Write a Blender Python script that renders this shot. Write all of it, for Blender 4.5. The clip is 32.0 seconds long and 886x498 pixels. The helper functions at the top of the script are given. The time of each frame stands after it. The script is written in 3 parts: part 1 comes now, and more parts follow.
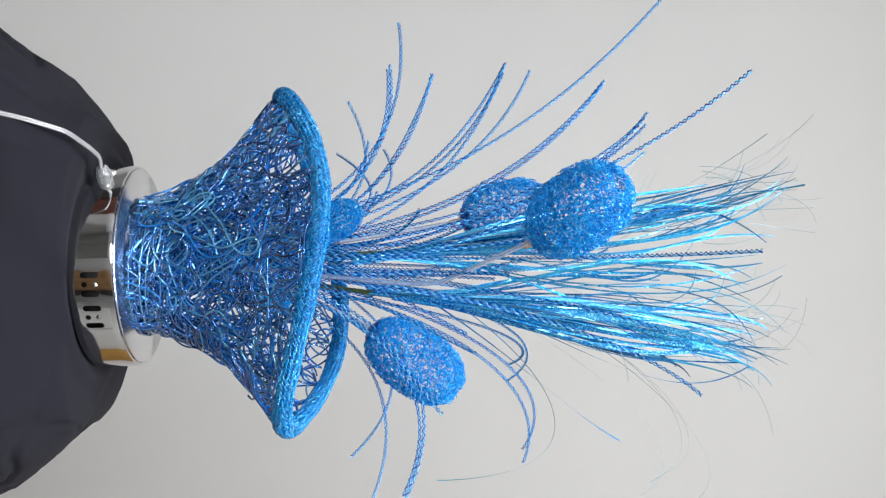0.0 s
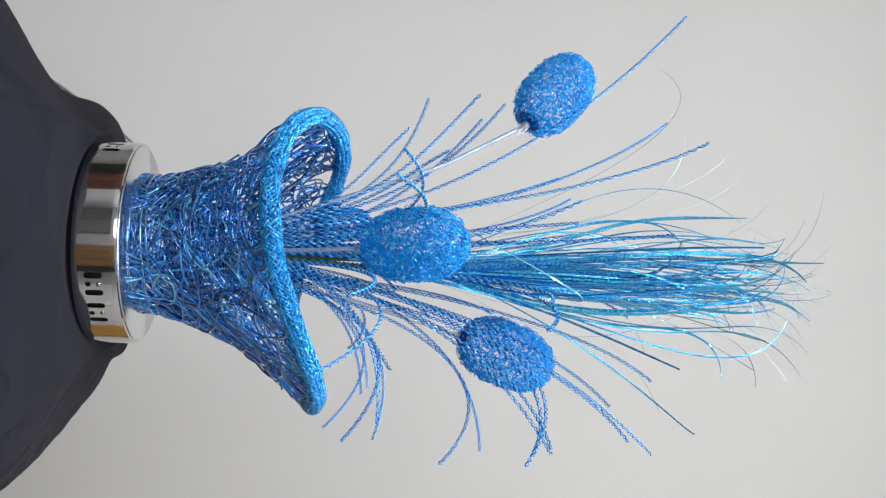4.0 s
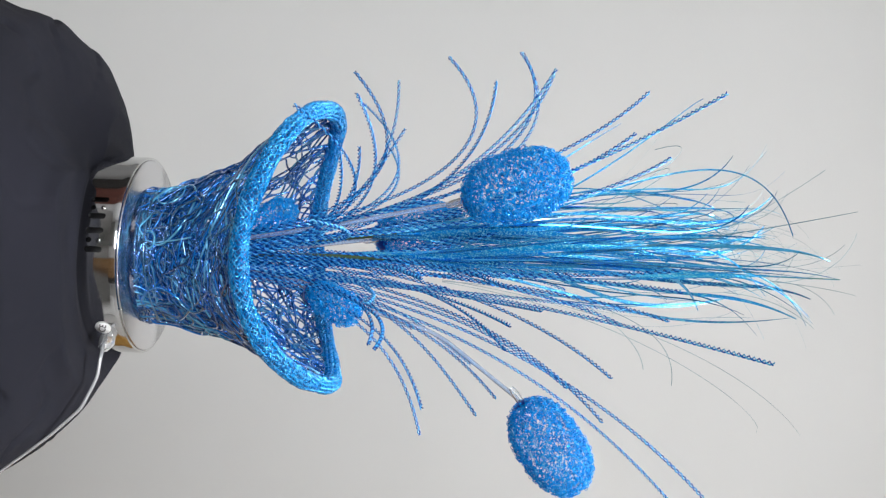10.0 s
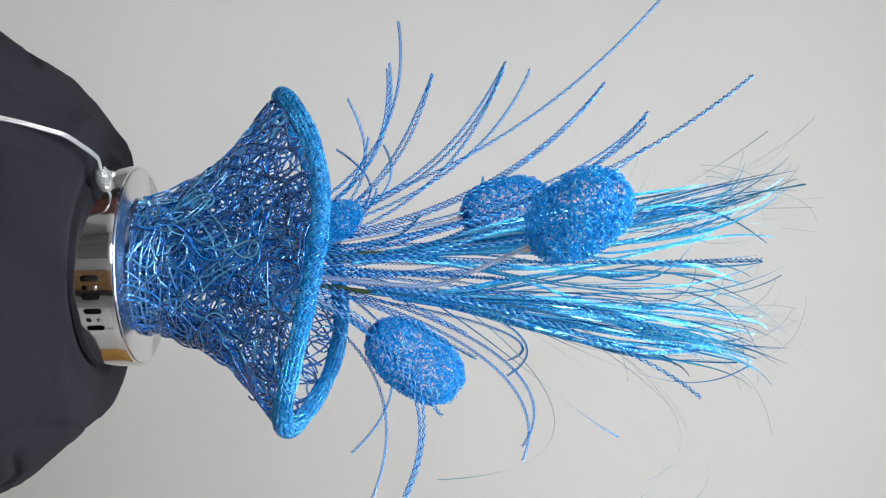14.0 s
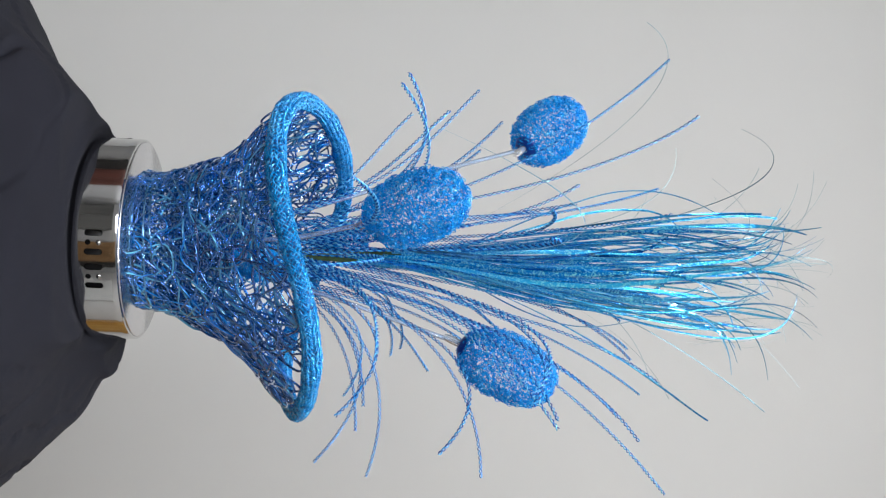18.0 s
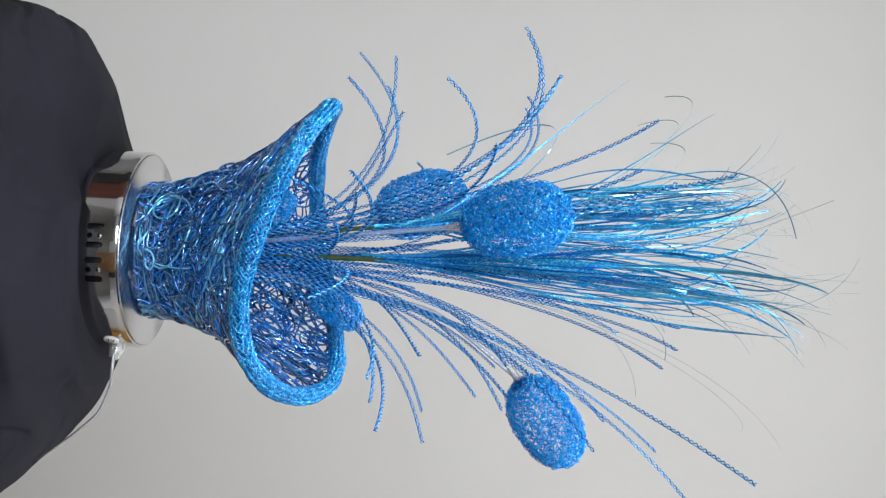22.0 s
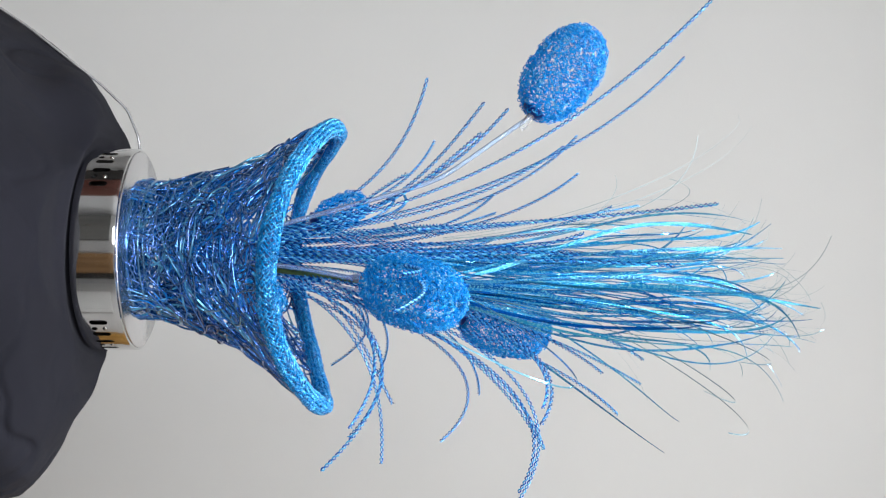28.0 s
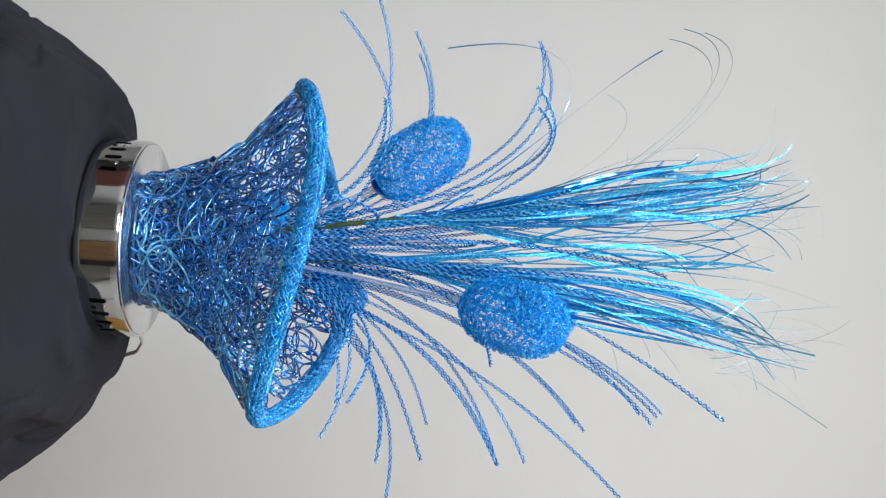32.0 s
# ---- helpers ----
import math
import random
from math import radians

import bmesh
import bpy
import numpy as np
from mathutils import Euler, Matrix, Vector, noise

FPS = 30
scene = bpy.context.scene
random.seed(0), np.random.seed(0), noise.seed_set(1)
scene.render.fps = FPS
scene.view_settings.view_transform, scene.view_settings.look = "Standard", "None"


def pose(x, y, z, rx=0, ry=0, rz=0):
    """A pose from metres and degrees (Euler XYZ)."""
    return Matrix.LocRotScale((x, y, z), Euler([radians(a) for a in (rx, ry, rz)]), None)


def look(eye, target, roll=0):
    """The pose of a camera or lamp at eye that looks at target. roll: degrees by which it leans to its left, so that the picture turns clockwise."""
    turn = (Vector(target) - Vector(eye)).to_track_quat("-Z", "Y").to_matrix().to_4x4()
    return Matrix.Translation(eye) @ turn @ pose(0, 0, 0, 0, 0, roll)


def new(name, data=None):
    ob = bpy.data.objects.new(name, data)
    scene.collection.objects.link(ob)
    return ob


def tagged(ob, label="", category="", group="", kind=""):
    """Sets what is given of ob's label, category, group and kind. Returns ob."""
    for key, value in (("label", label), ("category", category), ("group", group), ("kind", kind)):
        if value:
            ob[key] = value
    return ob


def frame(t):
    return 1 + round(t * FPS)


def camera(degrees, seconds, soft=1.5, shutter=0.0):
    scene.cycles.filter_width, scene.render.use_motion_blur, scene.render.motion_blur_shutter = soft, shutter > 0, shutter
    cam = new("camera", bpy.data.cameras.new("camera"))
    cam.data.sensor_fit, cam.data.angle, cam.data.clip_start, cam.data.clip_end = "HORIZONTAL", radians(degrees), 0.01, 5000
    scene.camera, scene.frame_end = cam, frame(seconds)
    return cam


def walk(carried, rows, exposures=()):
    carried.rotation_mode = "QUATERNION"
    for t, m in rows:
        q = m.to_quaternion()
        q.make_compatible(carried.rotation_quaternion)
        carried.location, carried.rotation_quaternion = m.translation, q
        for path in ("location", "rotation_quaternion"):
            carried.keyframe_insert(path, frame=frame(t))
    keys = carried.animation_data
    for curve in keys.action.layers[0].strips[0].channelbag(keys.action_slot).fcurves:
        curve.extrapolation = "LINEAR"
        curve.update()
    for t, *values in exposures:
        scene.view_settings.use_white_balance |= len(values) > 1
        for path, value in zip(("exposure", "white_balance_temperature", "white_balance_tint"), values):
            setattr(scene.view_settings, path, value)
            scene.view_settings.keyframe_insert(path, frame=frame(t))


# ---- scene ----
# ---------------------------------------------------------------- camera
TABLE, TOP = 0.75, 0.95          # table top and the top of the draped turntable, metres above the floor
cam = camera(44.0, 32.0, soft=1.25)
EYE = Matrix.Translation((-0.006, -0.614, TOP + 0.1959)) @ pose(0, 0, 0, 90 - 0.53, 0, 0) @ pose(0, 0, 0, 0, 0, 91.44)
walk(cam, [(0.0, EYE), (32.0, EYE)], exposures=[
    (0.0, 0.33), (1.0, 0.22), (2.0, 0.28), (3.0, 0.33), (6.0, 0.20), (7.0, 0.24), (9.0, 0.31), (10.0, 0.33), (11.0, 0.20), (12.0, 0.20),
    (13.0, 0.23), (16.0, 0.31), (17.0, 0.22), (18.0, 0.18), (19.0, 0.18), (23.0, 0.23), (28.0, 0.31), (30.0, 0.30), (32.0, 0.30)])

# ---------------------------------------------------------------- world and lights
world = bpy.data.worlds.new("world")
scene.world = world
world.use_nodes = True
sky = world.node_tree.nodes.new("ShaderNodeTexSky")
sky.sky_type, sky.sun_disc = "NISHITA", False
sky.sun_elevation, sky.sun_rotation = radians(40), radians(200)
world.node_tree.links.new(sky.outputs[0], world.node_tree.nodes["Background"].inputs[0])
world.node_tree.nodes["Background"].inputs[1].default_value = 0.1


def area_lamp(name, place, target, sx, sy, watts, colour):
    data = bpy.data.lights.new(name, "AREA")
    data.shape, data.size, data.size_y, data.energy, data.color = "RECTANGLE", sx, sy, watts, colour
    lamp_ob = new(name, data)
    lamp_ob.matrix_world = look(place, target)
    return lamp_ob


# added front light behind the camera, for highlights on the wires
area_lamp("window_daylight", (-0.75, -2.59, 1.85), (-0.6, 0, 1.3), 0.9, 0.9, 44, (0.96, 0.985, 1.0))
TUBES = ((0.15, -0.75, 30), (0.15, 0.45, 7.5))
for tx, ty, watts in TUBES:
    area_lamp("tube_light", (tx, ty, 2.4), (tx, ty, 0), 1.2, 0.07, watts, (0.97, 0.99, 1.0))


# ---------------------------------------------------------------- materials
def material(name, colour, rough=0.5, metal=0.0, **more):
    m = bpy.data.materials.new(name)
    m.use_nodes = True
    b = m.node_tree.nodes["Principled BSDF"]
    b.inputs["Base Color"].default_value = (*colour, 1)
    b.inputs["Roughness"].default_value, b.inputs["Metallic"].default_value = rough, metal
    for key, value in more.items():
        b.inputs[key.replace("_", " ")].default_value = value
    return m


def node(m, kind, **values):
    n = m.node_tree.nodes.new(kind)
    for key, value in values.items():
        n.inputs[key.replace("_", " ")].default_value = value
    return n


def mottle(m, low, high, scale, detail=6.0, bump=0.0, fine=0.0, rough=None, coords="Object"):
    """Colour wandering between two tones at one scale, relief at a finer one."""
    t, b = m.node_tree, m.node_tree.nodes["Principled BSDF"]
    tc = node(m, "ShaderNodeTexCoord")
    n = node(m, "ShaderNodeTexNoise", Scale=scale, Detail=detail)
    t.links.new(tc.outputs[coords], n.inputs["Vector"])
    ramp = node(m, "ShaderNodeValToRGB")
    ramp.color_ramp.elements[0].color, ramp.color_ramp.elements[1].color = (*low, 1), (*high, 1)
    ramp.color_ramp.elements[0].position, ramp.color_ramp.elements[1].position = 0.3, 0.7
    t.links.new(n.outputs["Fac"], ramp.inputs[0])
    t.links.new(ramp.outputs[0], b.inputs["Base Color"])
    if bump:
        f = node(m, "ShaderNodeTexNoise", Scale=fine or scale * 8, Detail=4.0)
        t.links.new(tc.outputs[coords], f.inputs["Vector"])
        k = node(m, "ShaderNodeBump", Strength=bump, Distance=0.001)
        t.links.new(f.outputs["Fac"], k.inputs["Height"])
        t.links.new(k.outputs[0], b.inputs["Normal"])
    if rough:
        r = node(m, "ShaderNodeMapRange")
        r.inputs["To Min"].default_value, r.inputs["To Max"].default_value = rough
        t.links.new(n.outputs["Fac"], r.inputs["Value"])
        t.links.new(r.outputs[0], b.inputs["Roughness"])
    return m


def random_tones(m, tones, source="random"):
    """Each object (or island) takes its own tone."""
    t, b = m.node_tree, m.node_tree.nodes["Principled BSDF"]
    if source == "random":
        info = node(m, "ShaderNodeObjectInfo").outputs["Random"]
    else:
        info = node(m, "ShaderNodeNewGeometry").outputs["Random Per Island"]
    ramp = node(m, "ShaderNodeValToRGB")
    while len(ramp.color_ramp.elements) < len(tones):
        ramp.color_ramp.elements.new(0.5)
    for k, (e, c) in enumerate(zip(ramp.color_ramp.elements, tones)):
        e.position, e.color = k / (len(tones) - 1), (*c, 1)
    t.links.new(info, ramp.inputs[0])
    t.links.new(ramp.outputs[0], b.inputs["Base Color"])
    return m


def clumps(m, tones, scale):
    """Tones that change from curl to curl, and from clump to clump of neighbouring curls."""
    random_tones(m, tones, "island")
    t = m.node_tree
    ramp = next(n for n in t.nodes if n.type == "VALTORGB")
    alone = ramp.inputs[0].links[0].from_socket
    tc, v, sep, mix = (node(m, "ShaderNode" + k) for k in ("TexCoord", "TexVoronoi", "SeparateColor", "Math"))
    v.inputs["Scale"].default_value = scale
    t.links.new(tc.outputs["Object"], v.inputs["Vector"])
    t.links.new(v.outputs["Color"], sep.inputs[0])
    mix.operation = "MULTIPLY_ADD"
    mix.inputs[1].default_value = 0.45
    t.links.new(alone, mix.inputs[0])
    half = node(m, "ShaderNodeMath")
    half.operation = "MULTIPLY"
    half.inputs[1].default_value = 0.55
    t.links.new(sep.outputs[0], half.inputs[0])
    t.links.new(half.outputs[0], mix.inputs[2])
    t.links.new(mix.outputs[0], ramp.inputs[0])
    return m


M_WALL = mottle(material("wall_paint", (0.7, 0.69, 0.67), 0.85), (0.645, 0.645, 0.642), (0.69, 0.688, 0.683), 1.3, 3, 0.12, 260)
M_SIDE = mottle(material("side_wall_paint", (0.44, 0.44, 0.445), 0.8), (0.38, 0.38, 0.385), (0.48, 0.48, 0.485), 1.1, 4, 0.12, 220)
M_EAST = mottle(material("pale_wall_paint", (0.55, 0.545, 0.53), 0.8), (0.5, 0.49, 0.48), (0.58, 0.57, 0.56), 1.1, 4, 0.12, 220)
M_CEIL = mottle(material("ceiling_paint", (0.8, 0.8, 0.79), 0.9), (0.77, 0.77, 0.76), (0.82, 0.82, 0.81), 2.0, 3, 0.1, 200)
M_FLOOR = mottle(material("floor_tile", (0.45, 0.42, 0.38), 0.35), (0.14, 0.136, 0.13), (0.2, 0.194, 0.186), 5.0, 6, 0.05, 80)
M_CLOTH = mottle(material("dark_cloth", (0.01, 0.0108, 0.0175), 0.9, Specular_IOR_Level=0.28),
                 (0.0078, 0.0082, 0.0138), (0.0118, 0.012, 0.0195), 9.0, 5, 0.35, 2600)
M_CHROME = mottle(material("chrome", (0.7, 0.7, 0.7), 0.06, 1.0), (0.66, 0.66, 0.66), (0.74, 0.74, 0.74), 40, 3, 0.0, rough=(0.04, 0.1))
M_FROST = mottle(material("satin_steel", (0.7, 0.695, 0.71), 0.2, 1.0), (0.67, 0.665, 0.68), (0.73, 0.725, 0.74), 30, 3, rough=(0.16, 0.24))
# black for the dark inside the base's slots
M_BLACK = material("slot_shade_black", (0.012, 0.012, 0.014), 0.5)
# navy and pale tones paint in the tangle's shadows and highlights
M_WIRE = random_tones(material("blue_enamel_wire", (0.02, 0.14, 0.6), 0.13, 0.65, Coat_Weight=1.0, Coat_Roughness=0.06, Coat_IOR=1.85),
                      [(0.0, 0.045, 0.2), (0.0, 0.21, 0.72), (0.0, 0.08, 0.33), (0.16, 0.64, 1.0), (0.0, 0.06, 0.26), (0.0, 0.28, 0.88), (0.0, 0.11, 0.43)])
# stitch tones spread wide to paint in highlights and shade on the bumps
M_KNIT = random_tones(material("cyan_knit_wire", (0.0, 0.26, 0.62), 0.2, 0.55, Coat_Weight=0.6, Coat_Roughness=0.06),
                      [(0.0, 0.1, 0.32), (0.005, 0.38, 0.9), (0.0, 0.2, 0.58), (0.08, 0.54, 1.0), (0.0, 0.27, 0.72)], "island")
# dark colour stands for the shade between stitches
M_CORE = material("knit_gap_shade", (0.0, 0.04, 0.16), 0.4, 0.3)
M_PUFF = clumps(material("blue_curled_wire", (0.015, 0.22, 0.75), 0.24, 0.35, Coat_Weight=0.12, Coat_Roughness=0.08),
                      [(0.0, 0.1, 0.38), (0.0, 0.21, 0.68), (0.0, 0.36, 0.97), (0.01, 0.46, 1.0), (0.0, 0.27, 0.78), (0.12, 0.64, 1.0), (0.45, 0.9, 1.0)], 520)
# one blue wire in a lit and a shaded copy, so the twist reads beaded
M_STEM_LIT = random_tones(material("lit_twist_wire", (0.015, 0.24, 0.72), 0.24, 0.45, Coat_Weight=0.3, Coat_Roughness=0.08, Coat_IOR=1.8),
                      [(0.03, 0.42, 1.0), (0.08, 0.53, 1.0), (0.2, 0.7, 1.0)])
M_STEM_SHADED = random_tones(material("shaded_twist_wire", (0.0, 0.08, 0.36), 0.24, 0.45, Coat_Weight=0.1, Coat_Roughness=0.08),
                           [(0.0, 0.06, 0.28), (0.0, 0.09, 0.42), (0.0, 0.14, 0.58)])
M_TINSEL = random_tones(material("iridescent_tinsel", (0.01, 0.35, 0.7), 0.12, 0.55),
                        [(0.0, 0.13, 0.44), (0.01, 0.42, 0.95), (0.0, 0.31, 0.66), (0.0, 0.24, 0.75), (0.02, 0.48, 0.85), (0.08, 0.56, 1.0), (0.0, 0.09, 0.32)])


def glitter(m, scale, bright):
    """Holographic flecks: small cells of tilted film, their sparkle painted in as a lighter colour."""
    t, b = m.node_tree, m.node_tree.nodes["Principled BSDF"]
    tc = node(m, "ShaderNodeTexCoord")
    v = node(m, "ShaderNodeTexVoronoi", Scale=scale)
    t.links.new(tc.outputs["Object"], v.inputs["Vector"])
    sep = node(m, "ShaderNodeSeparateColor")
    t.links.new(v.outputs["Color"], sep.inputs[0])
    pick = node(m, "ShaderNodeMapRange")
    pick.inputs["From Min"].default_value, pick.inputs["From Max"].default_value = 0.62, 0.85
    t.links.new(sep.outputs[0], pick.inputs["Value"])
    mix = node(m, "ShaderNodeMix")
    mix.data_type = "RGBA"
    old = b.inputs["Base Color"].links[0].from_socket
    t.links.new(pick.outputs[0], mix.inputs[0])
    t.links.new(old, mix.inputs[6])
    mix.inputs[7].default_value = (*bright, 1)
    t.links.new(mix.outputs[2], b.inputs["Base Color"])
    k = node(m, "ShaderNodeBump", Strength=0.35, Distance=0.0005)
    t.links.new(v.outputs["Distance"], k.inputs["Height"])
    t.links.new(k.outputs[0], b.inputs["Normal"])


M_FILM = random_tones(material("smooth_tinsel_film", (0.1, 0.5, 0.9), 0.08, 0.8), [(0.01, 0.3, 0.75), (0.12, 0.62, 1.0), (0.0, 0.2, 0.6), (0.3, 0.75, 1.0)])
glitter(M_TINSEL, 1500, (0.25, 0.85, 1.0))
M_HAIR = mottle(material("thin_tinsel_film", (0.12, 0.25, 0.3), 0.55, 0.2), (0.16, 0.24, 0.27), (0.34, 0.46, 0.5), 60)
M_EDGE = mottle(material("grey_blue_tinsel_edge", (0.03, 0.13, 0.2), 0.35, 0.4), (0.04, 0.14, 0.2), (0.12, 0.28, 0.36), 45)
M_GREEN = mottle(material("green_stem_tape", (0.05, 0.075, 0.02), 0.7), (0.02, 0.05, 0.012), (0.05, 0.095, 0.025), 300)
M_CLEAR = material("clear_blue_tube", (0.6, 0.74, 0.95), 0.12, 0.0, Transmission_Weight=0.75, IOR=1.4)
M_CLIP = material("clear_plastic", (0.92, 0.94, 0.96), 0.1, 0.0, Transmission_Weight=0.85, IOR=1.45)
M_CORD = material("silvery_clear_cord", (0.42, 0.42, 0.44), 0.25, 0.35, Coat_Weight=0.6)
M_BULB = material("bulb_metal", (0.5, 0.5, 0.52), 0.2, 0.8)
M_CAP = material("dark_blue_film", (0.0, 0.03, 0.22), 0.3, 0.3)
M_STICK = material("white_sticker", (0.8, 0.8, 0.8), 0.5)
M_INK = material("black_ink", (0.02, 0.02, 0.025), 0.5)
M_WOOD = mottle(material("brown_wood", (0.2, 0.11, 0.05), 0.45), (0.14, 0.075, 0.03), (0.26, 0.15, 0.07), 6, 8, 0.1, 120)
M_RED = mottle(material("dark_red_wood", (0.1, 0.03, 0.02), 0.4), (0.05, 0.018, 0.014), (0.12, 0.04, 0.03), 5, 8, 0.1, 120)
M_DARK = mottle(material("black_lacquer", (0.02, 0.02, 0.02), 0.4), (0.014, 0.014, 0.015), (0.028, 0.026, 0.025), 5, 6, 0.1, 120)
M_GREY = mottle(material("grey_paint", (0.16, 0.16, 0.155), 0.5), (0.12, 0.12, 0.115), (0.17, 0.17, 0.165), 4, 5, 0.1, 150)
M_PINE = mottle(material("orange_pine", (0.45, 0.24, 0.06), 0.4), (0.36, 0.17, 0.035), (0.52, 0.3, 0.08), 5, 8, 0.1, 120)
M_LAMP = material("glowing_tube", (0.9, 0.9, 0.88), 0.6, Emission_Color=(0.97, 0.99, 1, 1), Emission_Strength=6.0)


# ---------------------------------------------------------------- mesh helpers
def unit(v):
    return v / np.maximum(np.linalg.norm(v, axis=-1, keepdims=True), 1e-12)


def rails(path, closed=False):
    """Two vectors across a path that don't spin along it."""
    t = unit(np.roll(path, -1, 0) - np.roll(path, 1, 0)) if closed else unit(np.gradient(path, axis=0))
    n = np.empty_like(t)
    a = np.array((1.0, 0, 0)) if abs(t[0, 0]) < 0.8 else np.array((0, 1.0, 0))
    a = a - t[0] * a.dot(t[0])
    for k in range(len(t)):
        a = a - t[k] * a.dot(t[k])
        a = a / math.sqrt(a.dot(a))
        n[k] = a
    return n, np.cross(t, n)


def sweep(path, ra, rb=None, sides=5, closed=False, turn=None, cross=None):
    """A tube along a path, round or flattened: vertices and faces."""
    path = np.asarray(path, float)
    count = len(path)
    n, b = cross if cross is not None else rails(path, closed)
    ra = np.broadcast_to(ra, count)[:, None, None]
    rb = ra if rb is None else np.broadcast_to(rb, count)[:, None, None]
    if turn is not None:
        c, s = np.cos(turn)[:, None], np.sin(turn)[:, None]
        n, b = n * c + b * s, b * c - n * s
    q = np.arange(sides) * 2 * np.pi / sides
    v = path[:, None] + ra * np.cos(q)[None, :, None] * n[:, None] + rb * np.sin(q)[None, :, None] * b[:, None]
    rows = count if closed else count - 1
    i, j = np.meshgrid(np.arange(rows), np.arange(sides), indexing="ij")
    i2, j2 = (i + 1) % count, (j + 1) % sides
    f = np.stack([i * sides + j, i2 * sides + j, i2 * sides + j2, i * sides + j2], -1).reshape(-1, 4)
    return v.reshape(-1, 3), f


def joined(name, pieces, smooth=True):
    """One mesh from pieces of vertices and quads."""
    at, vs, fs = 0, [], []
    for v, f in pieces:
        vs.append(v)
        fs.append(f + at)
        at += len(v)
    v, f = np.concatenate(vs), np.concatenate(fs)
    me = bpy.data.meshes.new(name)
    me.vertices.add(len(v))
    me.vertices.foreach_set("co", v.astype(np.float32).ravel())
    me.loops.add(f.size)
    me.loops.foreach_set("vertex_index", f.astype(np.int32).ravel())
    me.polygons.add(len(f))
    me.polygons.foreach_set("loop_start", np.arange(0, f.size, 4, dtype=np.int32))
    me.update(calc_edges=True)
    me.polygons.foreach_set("use_smooth", np.full(len(f), smooth))
    me.validate()
    return me


def part(name, me, mat, parent, label=""):
    if isinstance(me, bmesh.types.BMesh):
        bm, me = me, bpy.data.meshes.new(name)
        bm.to_mesh(me)
        bm.free()
    me.materials.clear()
    me.materials.append(mat)
    ob = new(name, me)
    ob.parent = parent
    return tagged(ob, label)


def thing(name, place, label, category, group="", kind=""):
    ob = new(name)
    ob.empty_display_size = 0.05
    ob.matrix_world = place
    return tagged(ob, label, category, group, kind)


def box(sx, sy, sz, at=(0, 0, 0), bevel=0.004):
    bm = bmesh.new()
    bmesh.ops.create_cube(bm, size=1, matrix=Matrix.Translation(at) @ Matrix.Diagonal((sx, sy, sz, 1)))
    if bevel:
        bmesh.ops.bevel(bm, geom=bm.edges[:], offset=bevel, segments=2, affect="EDGES", profile=0.5)
    return bm


def lathe(profile, seg=96):
    """A closed turned body from (radius, height) pairs."""
    q = np.arange(seg) * 2 * np.pi / seg
    pr = np.asarray(profile, float)
    v = np.stack([pr[:, None, 0] * np.cos(q), pr[:, None, 0] * np.sin(q), np.repeat(pr[:, 1:2], seg, 1)], -1)
    i, j = np.meshgrid(np.arange(len(pr) - 1), np.arange(seg), indexing="ij")
    j2 = (j + 1) % seg
    f = np.stack([i * seg + j, i * seg + j2, (i + 1) * seg + j2, (i + 1) * seg + j], -1).reshape(-1, 4)
    return v.reshape(-1, 3), f


def bezier(p, n):
    u = np.linspace(0, 1, n)[:, None]
    a, b, c, d = (np.asarray(k, float) for k in p)
    return a * (1 - u) ** 3 + 3 * b * u * (1 - u) ** 2 + 3 * c * u * u * (1 - u) + d * u ** 3


def even(path, step):
    """The same line with points at even steps."""
    s = np.concatenate([[0], np.cumsum(np.linalg.norm(np.diff(path, axis=0), axis=1))])
    q = np.linspace(0, s[-1], max(4, int(s[-1] / step)))
    return np.stack([np.interp(q, s, path[:, k]) for k in range(3)], 1), q


def smooth_noise(rng, n, knots):
    """Soft noise of about unit size along a line."""
    return np.interp(np.linspace(0, 1, n), np.linspace(0, 1, knots), rng.normal(0, 1, knots))


def wave(rng, n, low=1.0, high=3.0):
    u = np.linspace(0, 2 * np.pi, n)
    return np.sin(u * rng.uniform(low, high) + rng.uniform(0, 6.3)) * 0.7 + np.sin(u * rng.uniform(high, 2 * high) + rng.uniform(0, 6.3)) * 0.3


# ---------------------------------------------------------------- room
def wall_panel(name, bm, mat, label, category="wall"):
    ob = part(name, bm, mat, None)
    return tagged(ob, label, category, kind="structure")


XW, YS, YN, HT = 2.0, -2.6, 1.5, 2.5
wall_panel("floor", box(2 * XW + 0.3, YN - YS + 0.3, 0.1, (0, (YN + YS) / 2, -0.05), 0), M_FLOOR, "beige tiled floor of a plain room", "floor")
wall_panel("ceiling", box(2 * XW + 0.3, YN - YS + 0.3, 0.1, (0, (YN + YS) / 2, HT + 0.05), 0), M_CEIL, "plain white painted ceiling", "ceiling")
wall_panel("wall_north", box(2 * XW, 0.12, HT, (0, YN + 0.06, HT / 2), 0), M_WALL, "plain pale grey painted wall behind the lamp")
wall_panel("wall_west", box(0.12, YN - YS, HT, (-XW - 0.06, (YN + YS) / 2, HT / 2), 0), M_SIDE, "plain grey painted wall")
wall_panel("wall_east", box(0.12, YN - YS, HT, (XW + 0.06, (YN + YS) / 2, HT / 2), 0), M_EAST, "plain pale painted wall")
# the south wall has an opening 0.9 x 0.9 m for the added, unseen window
W0, W1, S0, S1 = -1.2, -0.3, 1.4, 2.3
south = bmesh.new()
